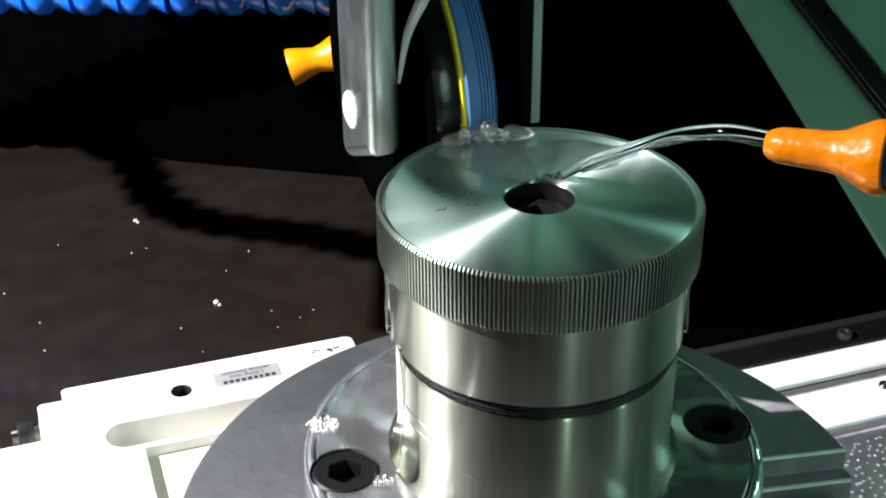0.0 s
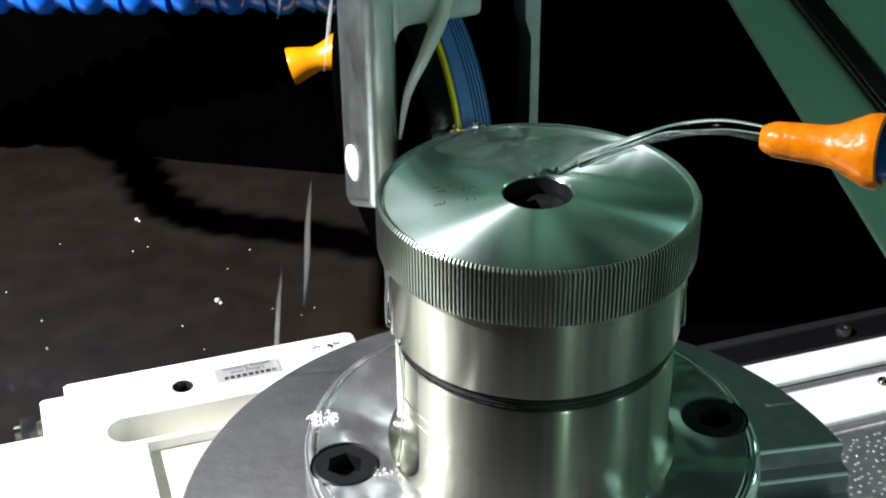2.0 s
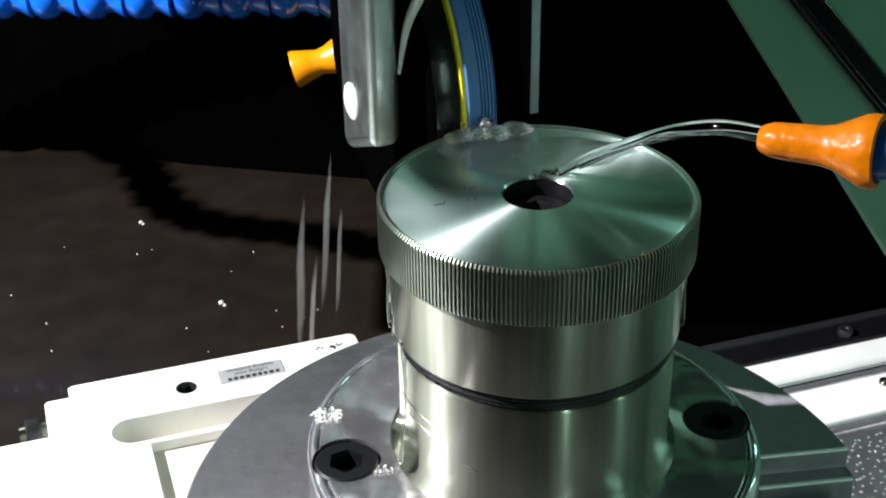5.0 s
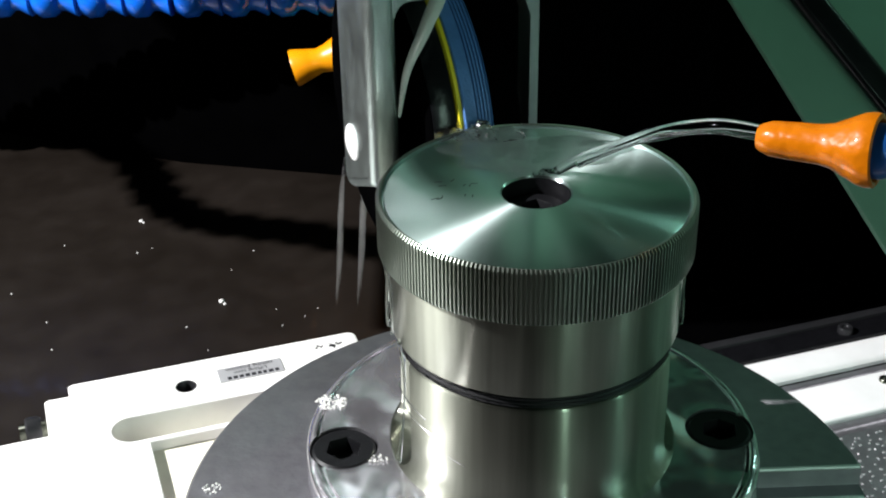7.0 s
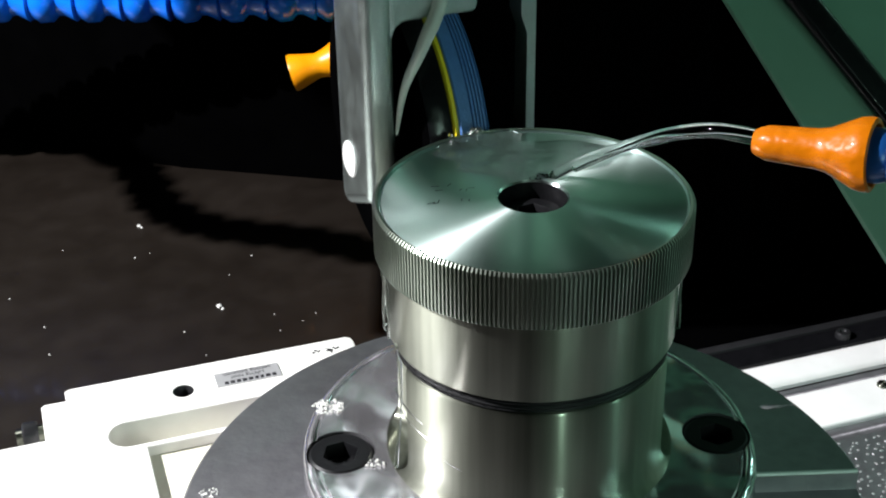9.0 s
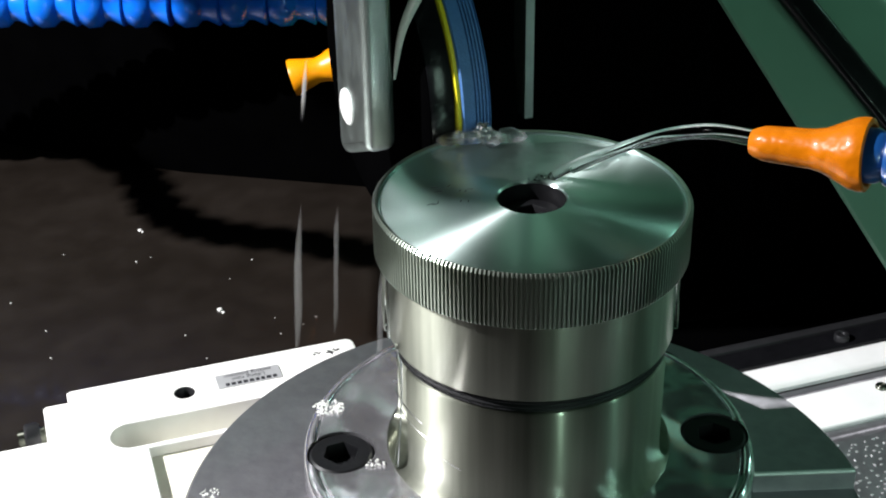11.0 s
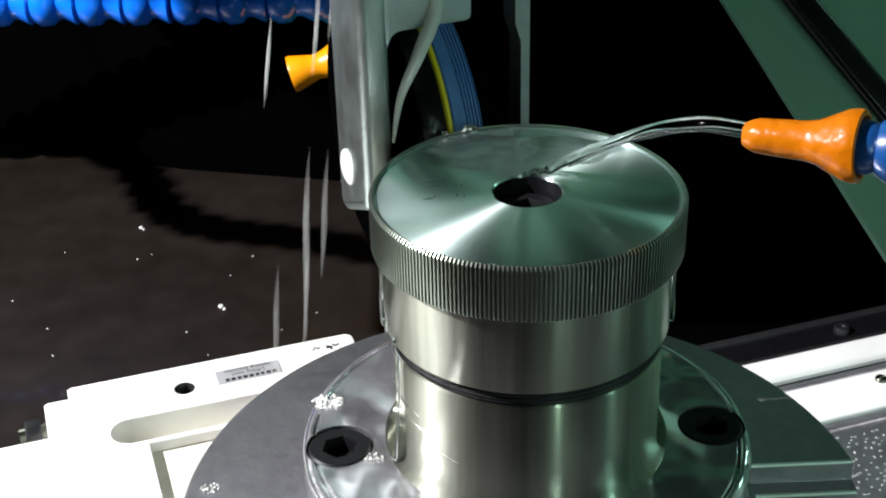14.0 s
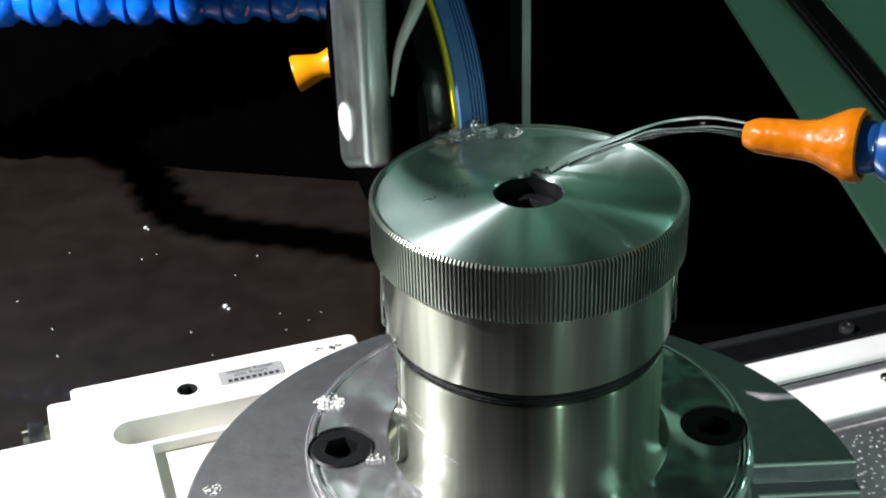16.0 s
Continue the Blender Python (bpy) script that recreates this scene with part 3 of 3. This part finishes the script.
    part("flange_rim", turned([(R - 0.0021, -0.0120), (R - 0.0018, -0.0116), (R - 0.0018, -0.0052), (R - 0.0021, -0.0049)], 120), RUBBER, hd, "glossy black flange rim")
    part("motor_housing", turned([(0, 0.0150), (R - 0.004, 0.0150), (R - 0.0025, 0.0135), (R - 0.0025, 0.0054), (0, 0.0054)], 96), VOID, hd, "black motor housing")
    part("guard_block", box(-0.0160, -0.0062, d0 + 0.024, d0 + 0.034, lo + 0.040, 0.12, 0.002), BLUE, hd, "blue guard block")
    # coolant tube bending down to the wheel
    y = d0 - 0.002
    path = smooth_path([(-0.0005, y + 0.008, lo + 0.075), (-0.0020, y + 0.003, lo + 0.058), (-0.0085, y, lo + 0.046), (-0.0138, y + 0.001, lo + 0.034), (-0.0158, y + 0.003, lo + 0.020)], 10)
    part("coolant_tube", tube(path, lambda f: 0.0021 - 0.0017 * max(0, f - 0.4) / 0.6, 14), HOSE, hd, "grey coolant tube")
    return hd


def head_pose(dz):
    a = radians(90 + HEAD_TURN)
    return pose(CONTACT[0] + WHEEL_R * math.cos(a), CONTACT[1] + WHEEL_R * math.sin(a), H - 0.0090 + dz, 0, 0, HEAD_TURN)


head = build_head()


# ---- coolant hoses ----
def build_nozzle(name, tip, back, r_tip, r_flare, length, mat, label):
    """A flared snap-together nozzle, and the ball segments behind it."""
    th = thing(name, Matrix.Translation(tip), label, "coolant nozzle")
    d = (Vector(back) - Vector(tip)).normalized()
    L = length
    prof = [(0.004, r_tip * 0.55), (0.0, r_tip * 0.58), (0.0, r_tip * 0.66), (0.0009, r_tip * 0.80), (0.0028, r_tip * 0.97), (0.0045, r_tip), (L * 0.52, r_tip * 1.10), (L * 0.62, r_tip * 1.22), (L * 0.86, r_flare * 0.96), (L * 0.93, r_flare), (L * 0.985, r_flare * 0.985), (L, r_flare * 0.91), (L * 0.995, r_flare * 0.84), (L * 0.92, r_flare * 0.80), (L * 0.86, 0)]
    part("nozzle", along(prof, (0, 0, 0), d, 36), mat, th)
    return th, d


def segments(th, path, pitch, r, mat):
    """Ball-and-collar pieces of a jointed hose, along a path in the thing's space."""
    gone, last = 0.0, path[0]
    for a, b in zip(path, path[1:]):
        gone += (b - a).length
        if gone >= pitch:
            gone = 0.0
            prof = [(0, r * 0.62), (0, r * 0.80), (pitch * 0.22, r * 1.02), (pitch * 0.48, r * 0.96), (pitch * 0.60, r * 0.72), (pitch * 0.72, r * 0.72), (pitch * 0.98, r * 0.95), (pitch * 1.02, r * 0.9), (pitch * 1.05, r * 0.6)]
            part("hose_segment", along(prof, last, b, 24), mat, th)
            last = b


def build_hoses():
    tip, back = (0.0480, -0.0243, H + 0.0249), (0.0714, -0.0383, H + 0.0276)
    th, d = build_nozzle("coolant_nozzle", tip, back, 0.0041, 0.0083, 0.0268, ORANGE, "wet orange coolant nozzle on a blue jointed hose")
    part("ball_joint", along([(0.0062 - 0.0062 * math.cos(radians(a)), 0.0062 * math.sin(radians(a))) for a in range(0, 181, 15)], d * 0.0205, d * 0.04, 32), BLUE, th, "blue ball joint")
    path = smooth_path([d * 0.030, d * 0.045 + Vector((0.002, 0.001, -0.001)), d * 0.070 + Vector((0.012, 0.008, -0.004)), d * 0.12 + Vector((0.06, 0.03, 0.0)), Vector((0.40, 0.0, 0.02)), Vector((0.56, 0.0, -0.05)), Vector((0.60, 0.0, -H - 0.026))], 30)
    segments(th, path, 0.0135, 0.0074, BLUE)
    # far nozzle
    tip, back = (-0.1075, 0.4262, H - 0.1395), (-0.0800, 0.430, H - 0.1325)
    th = thing("coolant_nozzle", Matrix.Translation(tip), "amber fan-shaped coolant nozzle over the tray", "coolant nozzle")
    d = (Vector(back) - Vector(tip)).normalized()
    part("nozzle", along([(0.004, 0.0080), (0.0, 0.0090), (0.0, 0.0104), (0.0015, 0.0108), (0.010, 0.0086), (0.0155, 0.0072), (0.020, 0.0080), (0.028, 0.0112), (0.034, 0.0118), (0.035, 0.0100)], (0, 0, 0), d, 28), AMBER, th)
    path = smooth_path([d * 0.03, d * 0.06, d * 0.1, d * 0.15 + Vector((0, 0.01, 0.02)), d * 0.2 + Vector((0, 0.05, 0.1)), d * 0.2 + Vector((0, 0.1, 0.5))], 24)
    segments(th, path, 0.019, 0.009, AMBER)
    # blue hose across the back
    hose = thing("coolant_hose", Matrix.Translation((-0.42, 0.445, H - 0.098)), "blue jointed plastic coolant hose", "hose")
    path = smooth_path([Vector((0, 0, 0)), Vector((0.12, 0, 0.0)), Vector((0.25, 0, -0.002)), Vector((0.36, 0.0, -0.003)), Vector((0.46, 0, -0.006)), Vector((0.52, 0, 0.004)), Vector((0.60, 0, 0.03))], 40)
    segments(hose, path, 0.0260, 0.0140, LIT_BLUE)


    # unseen sheet added to keep the key off the hose's right part
    guard = thing("hose_shade_sheet", Matrix(), "unseen black sheet that shades part of the coolant hose", "guard sheet")
    part("sheet", box(-0.432, -0.255, 0.250, 0.256, H + 0.166, 1.9, 0.001), BLACK, guard)
    # spare hose beside the key lamp, above the view; its shadow lies on the tray
    hose = thing("spare_hose", Matrix(), "blue jointed coolant hose with nozzle above the tray", "hose")
    k, f = Vector(KEY), 0.70
    shadow = [(-0.283, 0.519), (-0.258, 0.525), (-0.236, 0.508), (-0.2155, 0.470), (-0.205, 0.442), (-0.184, 0.418), (-0.160, 0.405), (-0.135, 0.398), (-0.110, 0.392), (-0.08, 0.380), (-0.04, 0.36), (0.02, 0.33)]
    pts = [k + f * (Vector((x + 0.006, y + 0.003, 0)) - k) for x, y in shadow]
    part("nozzle", tube([pts[0], pts[0].lerp(pts[1], 0.6), pts[1], pts[2]], lambda q: 0.0050 + 0.0060 * q, 20), ORANGE, hose, "orange nozzle")
    part("riser", tube([pts[-1] + Vector((0, 0, -0.01)), pts[-1] + Vector((0, 0, 0.8)), Vector((pts[-1].x, pts[-1].y, 1.9))], 0.008, 12), BLUE, hose)
    segments(hose, smooth_path(pts[2:], 16), 0.0150, 0.0092, BLUE)


build_hoses()


# ---- green column with black cable, behind on the other side ----
def build_column():
    m = Matrix.Translation((0.1655, 0.285, H - 0.085))
    th = thing("door_frame", m, "sage green sloping sheet metal frame with black seal", "machine frame")
    ax = Vector((0.0661, -0.056, -0.096)).normalized()     # down the slope
    right = Vector((0.93, 0.30, 0.20))
    right = (right - ax * right.dot(ax)).normalized()
    nrm = right.cross(ax)
    if nrm.y > 0:
        nrm = -nrm
    fr = Matrix((right, ax, nrm)).transposed().to_4x4()
    fr.translation = (0, 0, 0)
    part("frame_panel", box(-0.0325, 0.30, -0.6, 0.4, -0.004, 0.0, 0.001, m=fr), GREEN_PAINT, th)
    part("seal", box(-0.0068, 0.0068, -0.5, 0.4, 0.0002, 0.0075, 0.0034, 6, m=fr @ pose(0.0012, -0.010, 0, 0, 0, -7.4)), RUBBER, th, "black rubber door seal")


build_column()


# ---- coolant ----
def build_water():
    jet = thing("coolant_jet", Matrix.Translation((0, 0, H)), "clear arcing coolant jet", "water jet")
    p = [(0.0486, -0.0246, 0.0262), (0.0407, -0.0181, 0.0249), (0.0339, -0.0126, 0.0222), (0.0281, -0.0078, 0.0189), (0.0221, -0.0029, 0.0145), (0.0159, 0.0022, 0.0094), (0.0094, 0.0075, 0.0036), (0.0056, 0.0106, -0.0004)]
    path = smooth_path(p, 12)
    part("stream", tube(path, lambda f: 0.0018 + 0.00025 * math.sin(9 * f) - 0.0006 * f, 20, squash=0.8), WATER, jet)
    strand = [q + Vector((0.0, -0.0003, -0.0011)) for q in path[:70]]
    part("strand", tube(strand, lambda f: 0.0008 + 0.0002 * math.sin(14 * f + 1), 12), WATER, jet)
    rnd = random.Random(2)
    # pool where the jet lands, spreading over the disc to the wheel
    pool = thing("coolant_pool", Matrix.Translation((0, 0, H - 0.0006)), "thin rippled coolant film on the clamping disc", "water film")
    bm = bmesh.new()
    n, rows = 96, 26
    rings = []
    for j in range(rows + 1):
        ring = []
        for k in range(n):
            a = 2 * math.pi * k / n
            f = j / rows
            r = f * (0.0118 + 0.0014 * math.sin(3 * a + 0.6) + 0.0009 * math.sin(7 * a))
            x, y = 0.0010 + r * math.cos(a) * 2.1, 0.0225 + r * math.sin(a) * 0.98
            out = math.hypot(x, y)
            if out > 0.0365:
                x, y = x * 0.0365 / out, y * 0.0365 / out
            z = 0.0001 + 0.0005 * (1 - f ** 4) * (0.7 + 0.9 * noise.noise(Vector((x * 170, y * 170, 1))) + 0.3 * noise.noise(Vector((x * 420, y * 420, 5))))
            ring.append(bm.verts.new((x, y, max(z, 0.0001) if j < rows else 0.00003)))
        rings.append(ring)
    for a, b in zip(rings, rings[1:]):
        for k in range(n):
            bm.faces.new((a[k], b[k], b[(k + 1) % n], a[(k + 1) % n]))
    part("film", bm, WATER, pool)
    part("ripple", blob([(0.0035 + rnd.uniform(-0.003, 0.003), 0.0105 + rnd.uniform(-0.0012, 0.0012), 0.0003, rnd.uniform(0.0006, 0.0016), rnd.uniform(0.0003, 0.0006)) for k in range(9)], seed=3), WATER, pool)
    # drips and curtains hanging from the ring gear
    cur = thing("coolant_curtain", Matrix.Translation((0, 0, H)), "coolant running down from the ring gear", "water curtain")
    for ang, w in ((174, 0.0012), (180, 0.0008), (186, 0.0010), (192, 0.0006), (352, 0.0009), (358, 0.0011), (4, 0.0007), (12, 0.0008)):
        a = radians(ang)
        r0 = 0.0386
        pts = [Vector((r0 * math.cos(a), r0 * math.sin(a), -0.0148)), Vector((0.0381 * math.cos(a), 0.0381 * math.sin(a), -0.020)), Vector((0.0379 * math.cos(a + 0.01), 0.0379 * math.sin(a + 0.01), -0.028)), Vector((0.0380 * math.cos(a), 0.0380 * math.sin(a), -0.037))]
        part("rivulet", tube(smooth_path(pts, 6), lambda f, w=w: w * (0.75 + 0.35 * math.sin(7 * f + w * 9000)), 10), WATER, cur)
    for ang, w, lean in ((203, 0.0006, 0.0026),):
        a = radians(ang)
        c, d = math.cos(a), math.sin(a)
        pts = [Vector((0.0379 * c, 0.0379 * d, -0.0345)), Vector((0.0377 * c, 0.0377 * d, -0.0378)), Vector((0.0371 * c, 0.0371 * d, -0.0425)), Vector((0.0366 * c - lean * 0.3, 0.0366 * d, -0.0560)), Vector((0.0366 * c - lean, 0.0366 * d, -0.0738))]
        part("rivulet", tube(smooth_path(pts, 8), lambda f, w=w: w * (0.8 + 0.35 * math.sin(11 * f + w * 5000)) * (1.5 if f < 0.12 else 1), 10), WATER, cur)
    # froth patches riding on the fixture
    for name, cx, cy, cz, sx, sy, num in (("froth", -0.0575, 0.0075, -0.0750, 0.0046, 0.0036, 110), ("froth", -0.0921, -0.0046, -0.0995, 0.0028, 0.0024, 26), ("froth", -0.0405, -0.0170, -0.0748, 0.0030, 0.0018, 16)):
        pts = []
        for k in range(num):
            a, f = rnd.uniform(0, 6.28), math.sqrt(rnd.random())
            pts.append((cx + sx * f * math.cos(a), cy + sy * f * math.sin(a), cz + 0.0002, rnd.uniform(0.00018, 0.0005), rnd.uniform(0.0002, 0.0004)))
        ob = part(name, blob(pts, sub=1), GLINT_FROTH, spindle, "white coolant froth")
        ob["kind"] = "stuff"
    # drops lying in the tray, white for the glints on them
    spots = [(-0.2033, 0.4133), (-0.1432, 0.3209), (-0.2329, 0.3029), (-0.224, 0.277), (-0.1985, 0.375), (-0.132, 0.3753), (-0.1127, 0.3119), (-0.1436, 0.2739), (-0.158, 0.296), (-0.142, 0.354), (-0.097, 0.305), (-0.259, 0.332), (-0.191, 0.380), (-0.108, 0.296)]
    for k in range(2):
        spots.append((rnd.uniform(-0.28, -0.06), rnd.uniform(0.27, 0.46)))
    for k, (x, y) in enumerate(spots):
        r = (0.0014, 0.0017)[k] if k < 2 else rnd.uniform(0.0003, 0.0006)
        pts = [(0, 0, 0.0, r, r * 0.8)]
        if k < 4:
            pts.append((r * 1.3, -r * 1.6, 0, r * 0.6, r * 0.5))
        solid("water_drop", blob(pts, seed=k), GLINT_FROTH, Matrix.Translation((x, y, 0.0)), "small coolant drop on the tray floor", "water drop", "drops on the tray")


build_water()


def build_splash():
    th = thing("coolant_splash", Matrix.Translation((-0.0108, 0.0350, H)), "clear coolant splash where wheel meets gear", "water splash")
    rnd = random.Random(11)
    for k, (x, y, z, r, h) in enumerate(((-0.0052, -0.0022, 0.0004, 0.0042, 0.0013), (0.0008, -0.0030, 0.0006, 0.0030, 0.0022), (0.0058, -0.0006, 0.0004, 0.0042, 0.0011), (-0.0012, 0.0006, 0.0008, 0.0024, 0.0026), (-0.0100, -0.0030, 0.0002, 0.0036, 0.0008))):
        part("plume", blob([(x, y, z, r, h)], sub=3, wobble=0.35, seed=20 + 5 * k), FROTH, th)
    pts = [(rnd.uniform(-0.009, 0.009), rnd.uniform(-0.004, 0.0025), rnd.uniform(0.0, 0.0012), rnd.uniform(0.0003, 0.0011), rnd.uniform(0.0002, 0.0006)) for k in range(22)]
    part("bubble_film", blob(pts, seed=5), FROTH, th)["kind"] = "stuff"
    return th


splash = build_splash()


def build_flying_drops():
    made = []
    rnd = random.Random(21)
    for k in range(36):
        length = rnd.uniform(0.012, 0.030)
        path = [Vector((0, 0, -length / 2 + length * f / 6)) for f in range(7)]
        ob = solid("flying_drop", tube(path, lambda f: 0.00010 + 0.00055 * math.sin(math.pi * min(1, 0.08 + f * 0.9)), 8), SPRAY, Matrix.Translation((-0.15, 0.2, H + 0.15)), "thrown coolant drop in the air", "water drop", "thrown drops")
        made.append((ob, rnd.uniform(-0.045, -0.012), rnd.uniform(0.06, 0.15), rnd.uniform(0.0, 0.54), rnd.uniform(-0.28, -0.16), k))
    return made


flying = build_flying_drops()


def motions():
    period, low = 0.8555, 0.33
    rows = []
    for k in range(321):
        t = k * 0.05
        rows.append((t, head_pose(-0.0104 * math.cos(2 * math.pi * (t - low) / period))))
    walk(head, rows)
    lift = []
    for k in range(161):
        t = k * 0.1
        c = math.cos(2 * math.pi * (t - low) / period)
        lift.append((t, pose(-0.0108 - 0.0012 * c, 0.0350, H - 0.0004 - 0.0010 * c, 0, 0, 14 * math.sin(t * 5.1))))
    walk(splash, lift)
    # each thrown drop falls once a stroke, after the head has turned at its top
    for ob, x, y, delay, drift, k in flying:
        rows, start, top = [(0.0, Matrix.Translation((x, y, H + 0.16)))], -0.32 + delay, H + 0.16
        cycle = 0
        while start < 16.0:
            if (cycle * 7 + k * 3) % 5 < 4:
                steps = [(start + 0.05 * i, x + drift * 0.05 * i, top - (0.9 * 0.05 * i + 4.9 * (0.05 * i) ** 2)) for i in range(7)]
                steps = [(t, a, max(z, 0.005)) for t, a, z in steps if 0.04 < t < 15.9]
                for t, a, z in steps:
                    rows.append((t, pose(a, y, z, 0, 9, 0)))
                if steps:
                    rows.append((min(steps[-1][0] + 0.034, 15.95), Matrix.Translation((x, y, top))))
            start += period
            cycle += 1
        rows.append((16.0, rows[-1][1].copy()))
        walk(ob, rows)
    walk(spindle, [(t, pose(0, 0, H, 0, 0, a)) for t, a in ((0, 0), (4.6, 0), (4.9, -1.0), (5.5, -6.2), (5.8, -7.2), (16, -7.2))])


motions()
